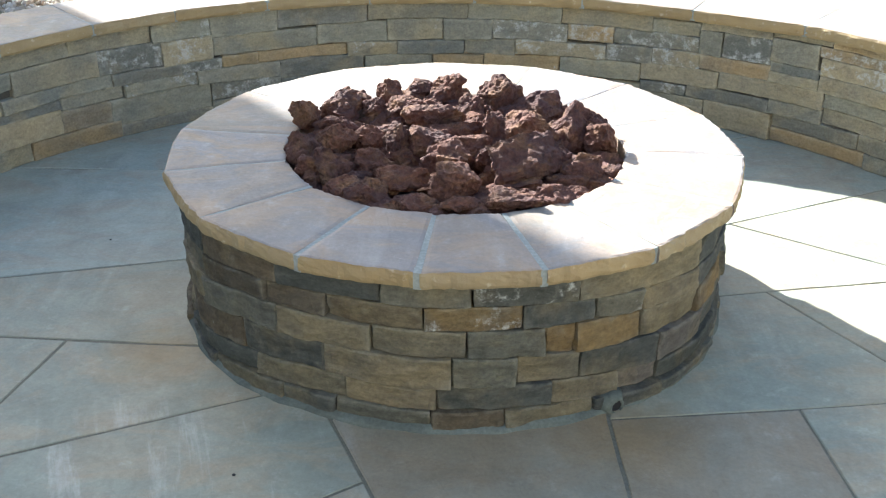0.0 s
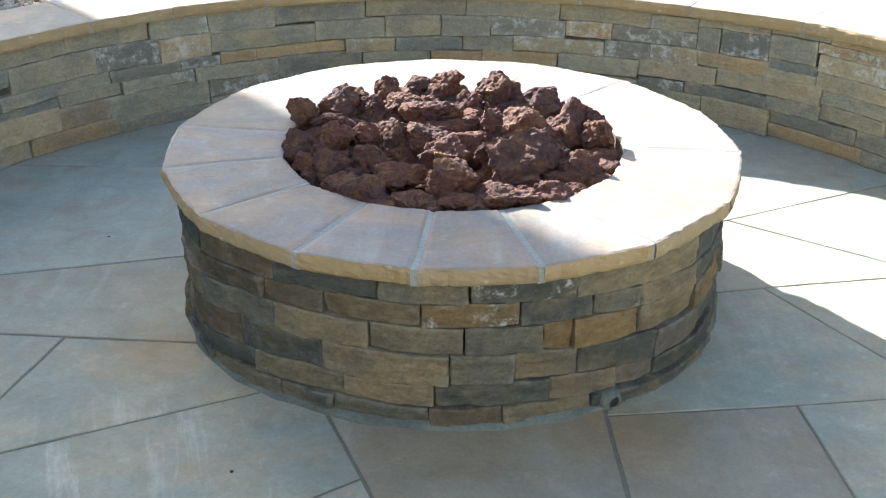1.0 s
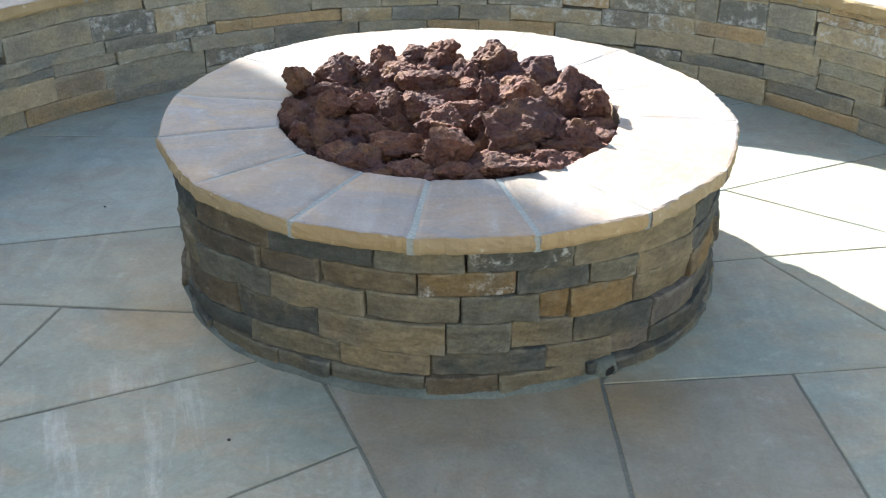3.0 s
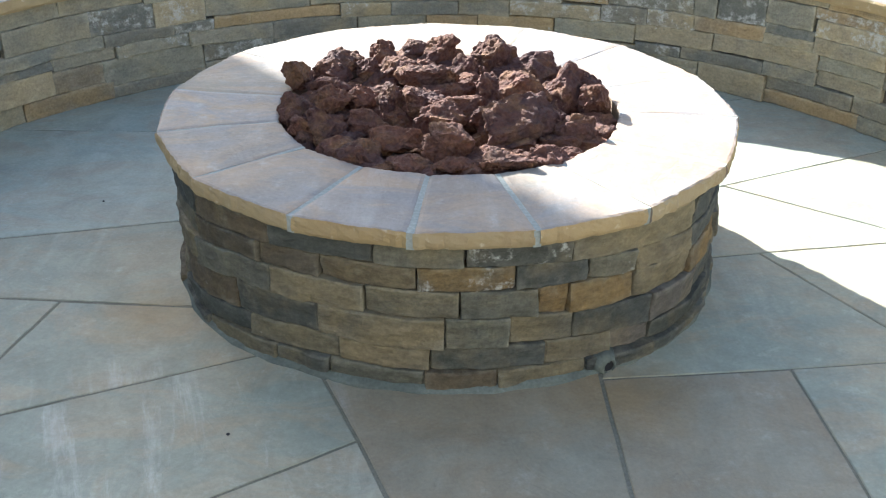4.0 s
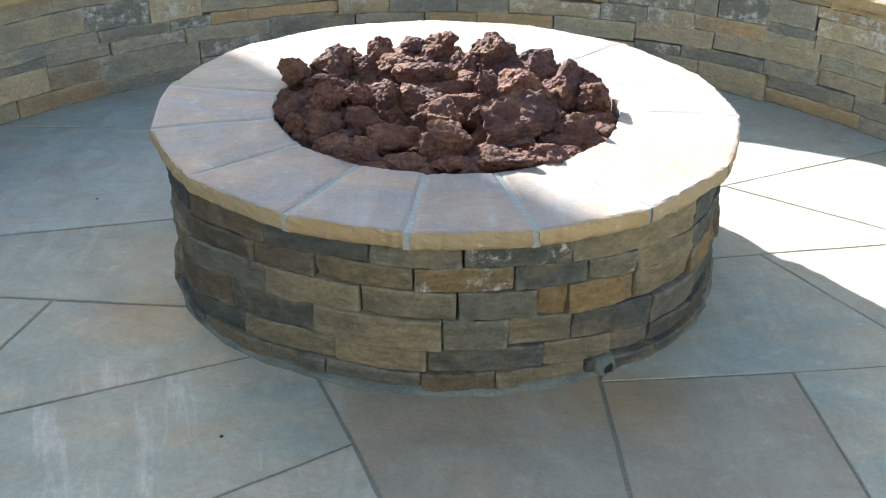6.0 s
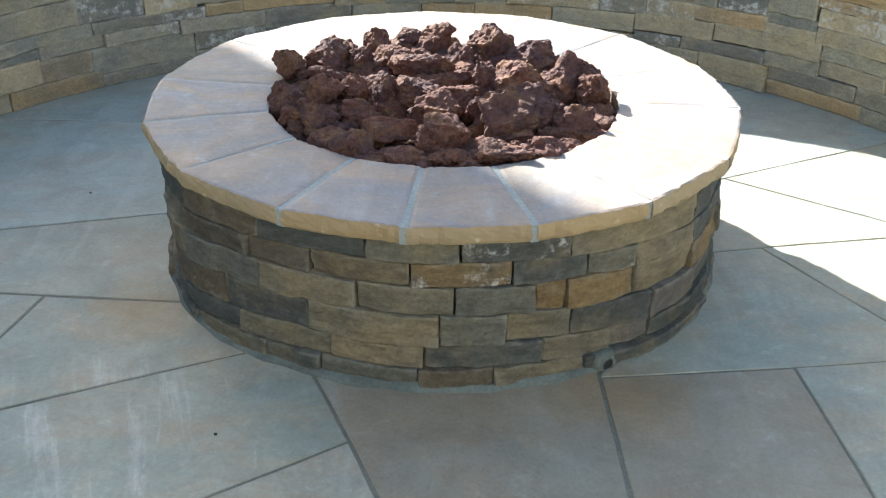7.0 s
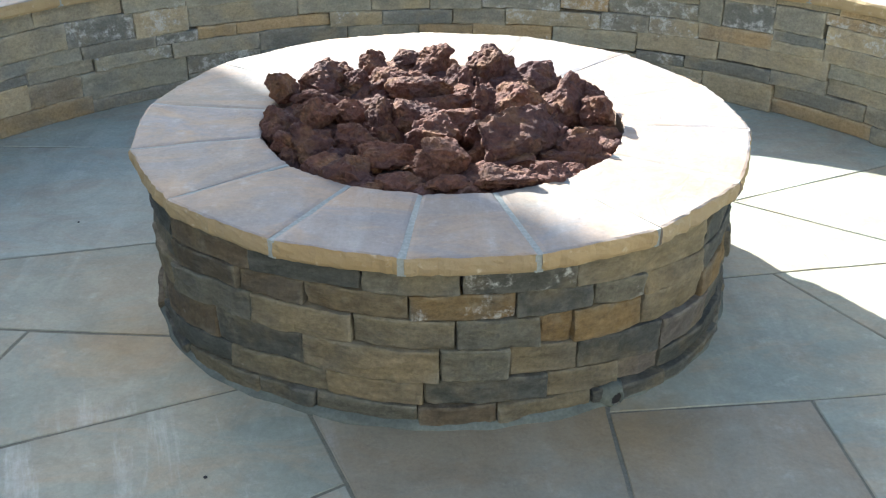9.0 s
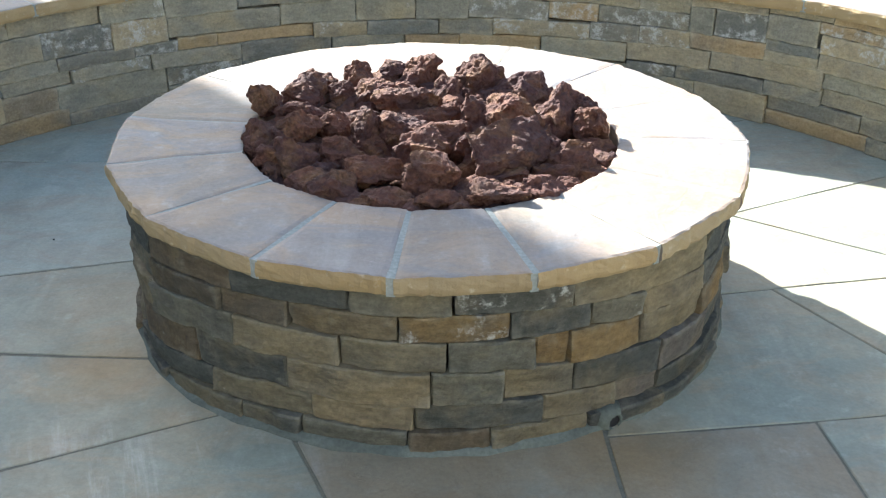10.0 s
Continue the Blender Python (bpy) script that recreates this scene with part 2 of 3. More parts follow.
def faced_block(c, radius, depth, a0, a1, zlo, zhi, face, seed, rough=0.011, round_off=0.0028, nu=18, nv=8):
    """A ledgestone on a curved wall round c: its face at radius r, its back depth behind it. face is +1 for a wall seen from
    outside, -1 from inside. zlo and zhi give the bed heights by angle. The border is rounded and the face cleft."""
    bm = bmesh.new()
    r = radius(0.5 * (a0 + a1))
    width = radians(abs(a1 - a0)) * r
    eu = min(0.3, 0.0045 / width)
    us = [0, eu, *[eu + (1 - 2 * eu) * k / (nu - 2) for k in range(1, nu - 2)], 1 - eu, 1]
    grid = []
    lean = random.uniform(-0.006, 0.006)
    tip = random.uniform(-0.004, 0.004)
    for i, u in enumerate(us):
        col = []
        for j in range(nv + 1):
            lo, hi = zlo(a0 + (a1 - a0) * u), zhi(a0 + (a1 - a0) * u)
            ev = min(0.3, 0.004 / (hi - lo))
            v = (0, ev, *[ev + (1 - 2 * ev) * k / (nv - 2) for k in range(1, nv - 2)], 1 - ev, 1)[j]
            z = lo + (hi - lo) * v
            a = a0 + (a1 - a0) * u
            r = radius(a)
            x, y = math.cos(radians(a)) * r, math.sin(radians(a)) * r
            wob = n3(x * 16, y * 16 + seed, z * 24) * 0.55 + n3(x * 45, y * 45 + seed, z * 45) * 0.3 + n3(x * 95, y * 95 + seed, z * 95) * 0.15
            out = lean * (u - 0.5) * 2 + tip * (v - 0.5) * 2 + rough * wob
            edge_u, edge_v = i in (0, len(us) - 1), j in (0, nv)
            if edge_u or edge_v:
                out -= round_off * (1.6 if edge_u and edge_v else 1.0) * (1 + 1.2 * n3(x * 30, y * 30, z * 30 + seed))
                k = n3(x * 35 + 9, y * 35, z * 35 + seed) * 0.0017 + n3(x * 13, y * 13 + 4, z * 13 + seed) * 0.0018
                if edge_v:
                    z += k
                else:
                    a += math.degrees(k / r)
            col.append(bm.verts.new(polar(c, r + face * out, a, z)))
        grid.append(col)
    for i in range(len(us) - 1):
        for j in range(nv):
            q = (grid[i][j], grid[i + 1][j], grid[i + 1][j + 1], grid[i][j + 1])
            bm.faces.new(q if face > 0 else q[::-1])
    loop = [grid[i][0] for i in range(len(us))] + [grid[-1][j] for j in range(1, nv + 1)] + [grid[i][nv] for i in range(len(us) - 2, -1, -1)] + [grid[0][j] for j in range(nv - 1, 0, -1)]
    back = []
    for v in loop:
        d = Vector((v.co.x - c[0], v.co.y - c[1], 0))
        d *= 1 - face * depth / d.length
        back.append(bm.verts.new((c[0] + d.x, c[1] + d.y, v.co.z)))
    for k in range(len(loop)):
        q = (loop[k], back[k], back[(k + 1) % len(loop)], loop[(k + 1) % len(loop)])
        bm.faces.new(q if face > 0 else q[::-1])
    bm.faces.new(back if face > 0 else back[::-1])
    bmesh.ops.recalc_face_normals(bm, faces=bm.faces)
    return bm


def bed(z, k, amp=0.006, sag=0.0):
    """The height of bed joint k by angle, gently wavy, dipping at either side of the front by sag."""
    return lambda a: z - sag * (min(1.3, max(0.0, (a + 74) / 30)) if a < 0 else 1.3) - sag * 1.4 * min(1.0, max(0.0, (-134 - a) / 16)) + amp * (n3(a * 0.045, k * 7.3, 1.7) * 1.4 + n3(a * 0.17, k * 3.1, 8.2) * 0.6)


def cap_piece(c, rin, rout, a0, a1, z0, z1, seed, edge_in=False, nu=20, gaps=(0.003, 0.003), lift=lambda a: 0.0):
    """One capstone: a flat-topped sector, its outer rim (or, with edge_in, its inner one) split rough, the other edges eased."""
    bm = bmesh.new()
    mid = 0.5 * (a0 + a1)
    half = radians(abs(a1 - a0)) / 2
    ring_t, ring_b = [], []
    rads = (0.0, 0.02, 0.25, 0.5, 0.75, 0.98, 1.0)
    tops = []
    for i in range(nu + 1):
        u = i / nu
        row = []
        for k, w in enumerate(rads):
            ri, ro = rin(a0 + (a1 - a0) * u), rout(a0 + (a1 - a0) * u)
            r = ri + (ro - ri) * w
            s0, s1 = (math.degrees(g / r) for g in gaps)
            a = a0 + s0 + (a1 - a0 - s0 - s1) * u
            # half way between an arc and a straight chord
            chord = math.cos(half) / math.cos(radians(a - mid))
            r *= 0.45 + 0.55 * (chord / math.cos(half) * math.cos(half * 0.75))
            x, y = math.cos(radians(a)), math.sin(radians(a))
            rim = k == (0 if edge_in else len(rads) - 1)
            if rim or k in (0, len(rads) - 1):
                r += n3(a * 0.9, seed, 3.3) * 0.004 + n3(a * 0.25, seed, 5.0) * 0.004 + n3(a * 2.6, seed, 1.0) * 0.002
            if i in (0, nu):
                a += math.degrees(n3(r * 14, seed + i, 2.0) * 0.003 / r)
            z = z1 + lift(a) + n3(x * r * 7, y * r * 7, seed) * 0.0022
            if k in (0, len(rads) - 1) or i in (0, nu):
                z -= 0.0018 + 0.0018 * n3(a * 1.3, r * 30, seed)
            row.append(bm.verts.new(polar(c, r, a, z)))
        tops.append(row)
    for i in range(nu):
        for k in range(len(rads) - 1):
            bm.faces.new((tops[i][k], tops[i][k + 1], tops[i + 1][k + 1], tops[i + 1][k]))
    # outer and inner rims, two rows deep, with a rough middle
    for side, k in ((1, len(rads) - 1), (-1, 0)):
        rough = (side > 0) != edge_in
        last = [tops[i][k] for i in range(nu + 1)]
        for step in (0.2, 0.4, 0.6, 0.8, 1.0):
            rowv = []
            for i in range(nu + 1):
                p = tops[i][k].co
                d = Vector((p.x - c[0], p.y - c[1], 0))
                a = math.degrees(math.atan2(d.y, d.x))
                off = (0.005 * n3(a * 0.5, step * 2.0, seed) + 0.0022 * n3(p.x * 70, p.y * 70, step * 4 + seed) + 0.003 * math.sin(step * 3.14)) if rough else 0
                if step == 1.0 and rough:
                    off -= 0.004
                d *= 1 + side * off / d.length
                rowv.append(bm.verts.new((c[0] + d.x, c[1] + d.y, z1 + lift(a) + (z0 - z1) * step)))
            for i in range(nu):
                f = bm.faces.new((last[i], rowv[i], rowv[i + 1], last[i + 1]))
                f.material_index = 1 if rough else 0
            last = rowv
        (ring_t if side > 0 else ring_b).extend(last)
    for i in range(nu):
        bm.faces.new((ring_t[i], ring_b[i], ring_b[i + 1], ring_t[i + 1]))
    ends = [e for e in bm.edges if e.is_boundary]
    bmesh.ops.holes_fill(bm, edges=ends, sides=0)
    bmesh.ops.recalc_face_normals(bm, faces=bm.faces)
    return bm


def ring(c, profile, a0, a1, step=3.0, wob=0.0, seed=0.0, grow=lambda a: 0.0):
    """A band swept round c: profile is a closed run of (radius, height)."""
    bm = bmesh.new()
    n = max(3, int(round((a1 - a0) / step)))
    closed = abs(a1 - a0 - 360) < 1e-6
    rows = []
    for i in range(n if closed else n + 1):
        a = a0 + (a1 - a0) * i / n
        rows.append([bm.verts.new(polar(c, r + grow(a) + wob * n3(math.cos(radians(a)) * 9, math.sin(radians(a)) * 9, seed + k), a, z + 0.4 * wob * n3(math.cos(radians(a)) * 14, math.sin(radians(a)) * 14, seed + k + 5))) for k, (r, z) in enumerate(profile)])
    m = len(profile)
    for i in range(len(rows) if closed else len(rows) - 1):
        p, q = rows[i], rows[(i + 1) % len(rows)]
        for k in range(m):
            bm.faces.new((p[k], q[k], q[(k + 1) % m], p[(k + 1) % m]))
    if not closed:
        bm.faces.new(rows[0]), bm.faces.new(rows[-1][::-1])
    bmesh.ops.recalc_face_normals(bm, faces=bm.faces)
    return bm


def slab(corners, seed, gap=0.0048, top=0.0, thick=0.03):
    """A flagstone: a polygon drawn in by half a joint, with a slightly ragged, eased edge."""
    pts = [Vector(p) for p in corners]
    if sum(pts[i].x * pts[(i + 1) % len(pts)].y - pts[(i + 1) % len(pts)].x * pts[i].y for i in range(len(pts))) < 0:
        pts.reverse()
    n = len(pts)
    drawn = []
    for i in range(n):
        p0, p1, p2 = pts[i - 1], pts[i], pts[(i + 1) % n]
        d1, d2 = (p1 - p0).normalized(), (p2 - p1).normalized()
        n1, n2 = Vector((-d1.y, d1.x)), Vector((-d2.y, d2.x))
        drawn.append(p1 + (n1 + n2) * (gap / max(0.35, 1 + n1.dot(n2))))
    rim = []
    for i in range(n):
        p, q = drawn[i], drawn[(i + 1) % n]
        k = max(1, int((q - p).length / 0.06))
        nrm = Vector((-(q - p).y, (q - p).x)).normalized()
        for j in range(k):
            w = p.lerp(q, j / k)
            rim.append(w + nrm * (0.0028 * n3(w.x * 11, w.y * 11, seed) if j else 0))
    mid = sum(rim, Vector((0, 0))) / len(rim)
    bm = bmesh.new()
    rows = []
    for inset, z in ((0.0, top - thick), (0.0, top - 0.0022), (0.0024, top)):
        rows.append([bm.verts.new((*(w + (mid - w).normalized() * inset), z)) for w in rim])
    for a, b in zip(rows, rows[1:]):
        for k in range(len(rim)):
            bm.faces.new((a[k], a[(k + 1) % len(rim)], b[(k + 1) % len(rim)], b[k]))
    bm.faces.new(rows[-1])
    bm.faces.new(rows[0][::-1])
    return bm


# ---- ground, patio floor ----
bm = bmesh.new()
bmesh.ops.create_circle(bm, cap_ends=True, segments=64, radius=600.0)
for v in bm.verts:
    v.co.z = -0.05
ground = tagged(new("ground", mesh_of("ground", bm, EARTH)), "dry brown earth round the patio", "ground", kind="structure")

bm = bmesh.new()
bmesh.ops.create_circle(bm, cap_ends=True, segments=96, radius=5.0)
for v in bm.verts:
    v.co.z = -0.0028
floor = tagged(new("floor", mesh_of("floor", bm, GROUT)), "patio floor of buff sandstone flags with recessed grey grout joints", "floor", kind="structure")

# ---- fire pit ----
PIT = (0.0, 0.0)
CAP_TOP, CAP_UNDER = 0.43, 0.385


def rim_out(a):
    return 0.757 + 0.022 * math.cos(radians(2 * a)) + 0.008 * math.sin(radians(a))


def rim_in(a):
    return 0.449 + 0.016 * math.cos(radians(2 * a))


def oval(a):
    """The radius of the stone face: flatter in front, nearly flush with the cap at the sides."""
    w = min(1.0, max(0.0, (abs((a + 270) % 360 - 180) - 18) / 40))
    return 0.702 + 0.042 * w * w * (3 - 2 * w)


pit = thing("fire_pit", "round ledgestone fire pit with buff sandstone cap", "fire pit")
CAP_JOINTS = [-165.7, -142.4, -118.2, -96.2, -74.2, -52.1, -27.5, -3.0, 20.2, 45.1, 69.9, 96.0, 120.3, 146.0, 172.0]


def cap_gap(a):
    """Half a joint of the pit's cap: broad pale mortar in front, tight elsewhere."""
    return 0.0060 if -130 < a < -20 else 0.0022


pairs = list(zip(CAP_JOINTS, CAP_JOINTS[1:] + [CAP_JOINTS[0] + 360]))
for k, (a0, a1) in enumerate(pairs):
    part("capstone", cap_piece(PIT, rim_in, rim_out, a0, a1, CAP_UNDER, CAP_TOP, 3.7 * k, gaps=(cap_gap(a0), cap_gap(a1))), [CAP, EDGE], pit)
    part("cap_joint", ring(PIT, [(rim_in(a0) + 0.006, CAP_UNDER + 0.002), (rim_out(a0) + 0.002, CAP_UNDER + 0.001), (rim_out(a0) + 0.003, CAP_TOP - 0.0022), (rim_in(a0) + 0.003, CAP_TOP - 0.0015)], a0 - 0.7, a0 + 0.7, 0.7), JOINT, pit)

part("core", ring(PIT, [(0.56, 0.0), (0.662, 0.0), (0.662, CAP_UNDER - 0.001), (0.56, CAP_UNDER - 0.001)], 0, 360, 5), CORE, pit, "dark bedding mortar behind the ledgestones")
part("fillet", ring(PIT, [(-0.05, -0.006), (0.027, -0.006), (0.028, 0.000), (0.021, 0.005), (0.010, 0.012), (-0.05, 0.013)], 0, 360, 1.5, 0.010, 4.0, lambda a: 0.702 + 0.7 * (oval(a) - 0.702)), MORTAR, pit, "grey mortar fillet along the foot", smooth=True)
bm = bmesh.new()
bmesh.ops.create_circle(bm, cap_ends=True, segments=48, radius=0.57)
for v in bm.verts:
    v.co.z = 0.30
part("bowl", bm, SOOT, pit, "dark fire bowl under the rocks")

# joints of each course of ledgestone, degrees round the pit, top course first
COURSES = [
    (0.323, 0.384, [-166, -147, -125.1, -103.8, -86.4, -66.0, -35.2, -14], "cbcgCtct"),
    (0.263, 0.323, [-172, -146.5, -127.7, -114.9, -95.4, -76.9, -61.9, -51.5, -35.5, -12], "cbboOcGtcg"),
    (0.188, 0.263, [-164, -146.8, -125.4, -105.6, -87.4, -72.4, -66.1, -51.8, -35.0, -18], "lgttgooto"),
    (0.107, 0.188, [-158, -134.5, -115.4, -90.2, -77.7, -64.7, -47.2, -31.1, -10], "bctgtcpc"),
    (0.049, 0.107, [-156, -131.3, -111.0, -93.0, -70.3, -56.4, -46.4, -22], "cltctpcc"),
    (0.000, 0.049, [-162, -143.9, -124.5, -112.9, -94.0, -79.8, -61.9, -46, -25], "clcgblcc"),
]
for k, (z0, z1, cuts, kinds) in enumerate(COURSES):
    cuts = list(cuts)
    while cuts[-1] < cuts[0] + 345:
        cuts.append(cuts[-1] + random.uniform(13, 24))
    cuts[-1] = cuts[0] + 360
    low, top = k == len(COURSES) - 1, k == 0
    lo, hi = bed(z0, k + 1, 0.0 if low else 0.005, 0.0 if low else 0.019), bed(z1, k, 0.0 if top else 0.005, 0.0 if top else 0.019)
    for n, (a0, a1) in enumerate(zip(cuts, cuts[1:])):
        tone = kinds[n] if n < len(kinds) else random.choice("tlgcob")
        g = math.degrees(random.choice((0.0005, 0.0009, 0.0014, 0.0026)) / 0.705)
        h, out = random.uniform(0.0001, 0.0008), random.uniform(-0.006, 0.006)
        out += 0.013 if low else 0.0
        bm = faced_block(PIT, lambda a: oval(a) + out, 0.05, a0 + g, a1 - g, lambda a: lo(a) + h, lambda a: hi(a) - h, 1, random.uniform(0, 90))
        part("stone", bm, LEDGE[tone], pit)

# weep hole near the foot, in a lump of mortar
weep = part("weep_collar", ring((0, 0), [(0.0150, 0.0), (0.024, -0.03), (0.040, -0.03), (0.027, -0.010), (0.0185, 0.001)], 0, 360, 15, 0.006, 2.0), MORTAR, pit, "lump of grey mortar round the weep hole", True)
weep.matrix_local = pose(*polar(PIT, 0.744, -57.6, 0.015), 90, 0, 32.4)
bm = bmesh.new()
bmesh.ops.create_cone(bm, cap_ends=True, segments=20, radius1=0.0165, radius2=0.0165, depth=0.02)
mouth = part("pipe_mouth", bm, PIPE, weep, "dark round pipe mouth")
mouth.location = (0, 0, -0.015)


# ---- lava rocks ----
def lava_rock(x, y, z, w, h, detail=4, label="rough red-brown lava rock in the fire pit"):
    seed = x * 57.0 + y * 91.0 + 11.0
    bm = bmesh.new()
    bmesh.ops.create_icosphere(bm, subdivisions=detail, radius=1.0)
    d = 0.5 * (w + h)
    turn = Euler((random.uniform(0, 6), random.uniform(0, 6), random.uniform(0, 6))).to_matrix()
    cuts = [(Vector((random.gauss(0, 1), random.gauss(0, 1), random.gauss(0, 1))).normalized(), random.uniform(0.40, 0.74)) for _ in range(12)]
    for v in bm.verts:
        p = v.co.copy()
        p += v.co * 0.20 * noise.noise(v.co * 1.3 + Vector((seed, seed, -seed)))
        for nrm, lim in cuts:
            over = p.dot(nrm) - lim
            if over > 0:
                p -= nrm * over * 0.94
        q = p * 1.7 + Vector((seed, -seed, seed * 0.5))
        p += v.co * (0.13 * noise.noise(q * 1.3) + 0.08 * noise.noise(q * 2.7) - 0.05 * max(0.0, noise.noise(q * 3.6)))
        v.co = turn @ p
    box = [max(abs(v.co[k]) for v in bm.verts) for k in range(3)]
    for v in bm.verts:
        v.co.x *= 0.5 * w / box[0]
        v.co.y *= 0.5 * d / box[1]
        v.co.z *= 0.5 * h / box[2]
    bm.normal_update()
    offs = [v.normal * (0.0040 * noise.noise(v.co * 48 + Vector((seed, 0, 0))) + 0.0042 * noise.noise(v.co * 90) - 0.0065 * max(0.0, noise.noise(v.co * 75 + Vector((0, seed, 0))) - 0.1) + 0.0018 * noise.noise(v.co * 210)) for v in bm.verts]
    for v, o in zip(bm.verts, offs):
        v.co += o
    ob = new("lava_rock", mesh_of("lava_rock", bm, LAVA))
    ob.location = (x, y, z)
    return tagged(ob, label, "rock", "lava rocks in the fire pit")


lava_rock(-0.425, 0.146, 0.456, 0.106, 0.104, 5)
lava_rock(-0.326, 0.245, 0.446, 0.173, 0.135, 5)
lava_rock(-0.298, 0.347, 0.446, 0.098, 0.085, 5)
lava_rock(-0.240, 0.252, 0.446, 0.085, 0.079, 5)
lava_rock(-0.186, 0.362, 0.446, 0.116, 0.113, 5)
lava_rock(-0.151, 0.239, 0.446, 0.131, 0.104, 5)
lava_rock(-0.087, 0.414, 0.446, 0.118, 0.084, 5)
lava_rock(-0.040, 0.395, 0.446, 0.146, 0.115, 5)
lava_rock(-0.064, 0.152, 0.456, 0.190, 0.105, 5)
lava_rock(0.052, 0.271, 0.446, 0.103, 0.091, 5)
lava_rock(0.142, 0.329, 0.446, 0.158, 0.151, 5)
lava_rock(0.266, 0.282, 0.446, 0.200, 0.102, 5)
lava_rock(0.324, 0.090, 0.446, 0.166, 0.159, 5)
lava_rock(0.398, 0.022, 0.446, 0.093, 0.137, 5)
lava_rock(0.396, 0.091, 0.446, 0.071, 0.089, 5)
lava_rock(0.112, 0.083, 0.446, 0.158, 0.111, 5)
lava_rock(0.193, 0.053, 0.446, 0.186, 0.140, 5)
lava_rock(0.178, -0.141, 0.431, 0.216, 0.160, 5)
lava_rock(0.291, -0.109, 0.431, 0.064, 0.104, 5)
lava_rock(0.342, -0.155, 0.431, 0.146, 0.097, 5)
lava_rock(0.002, 0.078, 0.446, 0.173, 0.060, 5)
lava_rock(-0.070, -0.023, 0.446, 0.175, 0.096, 5)
lava_rock(-0.165, -0.024, 0.446, 0.088, 0.148, 5)
lava_rock(-0.239, 0.014, 0.446, 0.122, 0.102, 5)
lava_rock(-0.318, 0.000, 0.446, 0.146, 0.096, 5)
lava_rock(-0.341, 0.100, 0.446, 0.144, 0.072, 5)
lava_rock(-0.410, -0.056, 0.446, 0.120, 0.112, 5)
lava_rock(-0.382, -0.163, 0.431, 0.086, 0.073, 5)
lava_rock(-0.331, -0.163, 0.431, 0.140, 0.121, 5)
lava_rock(-0.227, -0.119, 0.431, 0.142, 0.099, 5)
lava_rock(-0.154, -0.248, 0.431, 0.185, 0.083, 5)
lava_rock(-0.234, -0.324, 0.431, 0.138, 0.070, 5)
lava_rock(-0.107, -0.371, 0.431, 0.154, 0.050, 5)
lava_rock(-0.009, -0.117, 0.431, 0.170, 0.111, 5)
lava_rock(-0.014, -0.274, 0.431, 0.166, 0.140, 5)
lava_rock(0.001, -0.387, 0.431, 0.125, 0.040, 5)
lava_rock(0.121, -0.340, 0.431, 0.197, 0.070, 5)
lava_rock(0.253, -0.312, 0.431, 0.157, 0.083, 5)
lava_rock(0.035, -0.048, 0.446, 0.137, 0.068, 5)
lava_rock(0.094, -0.096, 0.431, 0.101, 0.083, 5)

# smaller pieces under and between them
count = 0
while count < 90:
    a, r = random.uniform(0, 360), 0.425 * math.sqrt(random.random())
    x, y, _ = polar(PIT, r, a, 0)
    lava_rock(x, y, 0.384 + 0.03 * (y + 0.4) + random.uniform(-0.012, 0.012), random.uniform(0.09, 0.13), random.uniform(0.07, 0.10), 4)
    count += 1

# a close row along the rim of the bowl
for k in range(26):
    x, y, _ = polar(PIT, 0.408 + random.uniform(-0.012, 0.012), k * 360 / 26 + random.uniform(-4, 4), 0)
    lava_rock(x, y, 0.395 + random.uniform(-0.008, 0.008), random.uniform(0.10, 0.13), random.uniform(0.08, 0.11), 4)

# ---- specks on the floor ----
def pebble(x, y, size):
    bm = bmesh.new()
    bmesh.ops.create_icosphere(bm, subdivisions=2, radius=size)
    for v in bm.verts:
        v.co *= 1 + 0.3 * n3(v.co.x * 90 + x * 50, v.co.y * 90, v.co.z * 90)
        v.co.z *= 0.6
    ob = new("pebble", mesh_of("pebble", bm, PIPE))
    ob.location = (x, y, size * 0.5)
    tagged(ob, "tiny dark lava crumb on the patio floor", "pebble", "crumbs on the floor")


pebble(-0.479, -0.888, 0.0042)
pebble(-1.075, 0.245, 0.0036)

# ---- seat wall ----
SEAT = (0.0, -0.37)
SEAT_A0, SEAT_A1 = -22.0, 202.0
seat = thing("seat_wall", "curved ledgestone seat wall with a buff sandstone cap", "seat wall", kind="structure")


def draw_in(a):
    """How far the wall bends in from its circle towards one end."""
    w = min(1.0, max(0.0, (64.0 - a) / 24.0))
    return 0.020 * w * w * (3 - 2 * w)


def rise(a):
    """How far the wall's top climbs towards that end."""
    return 1.3 * draw_in(a)


def seat_rim(a):
    """The cap's outer radius: it widens past the middle of the wall."""
    w = min(1.0, max(0.0, (85.0 - a) / 35.0))
    return 2.29 + 0.24 * w * w * (3 - 2 * w)


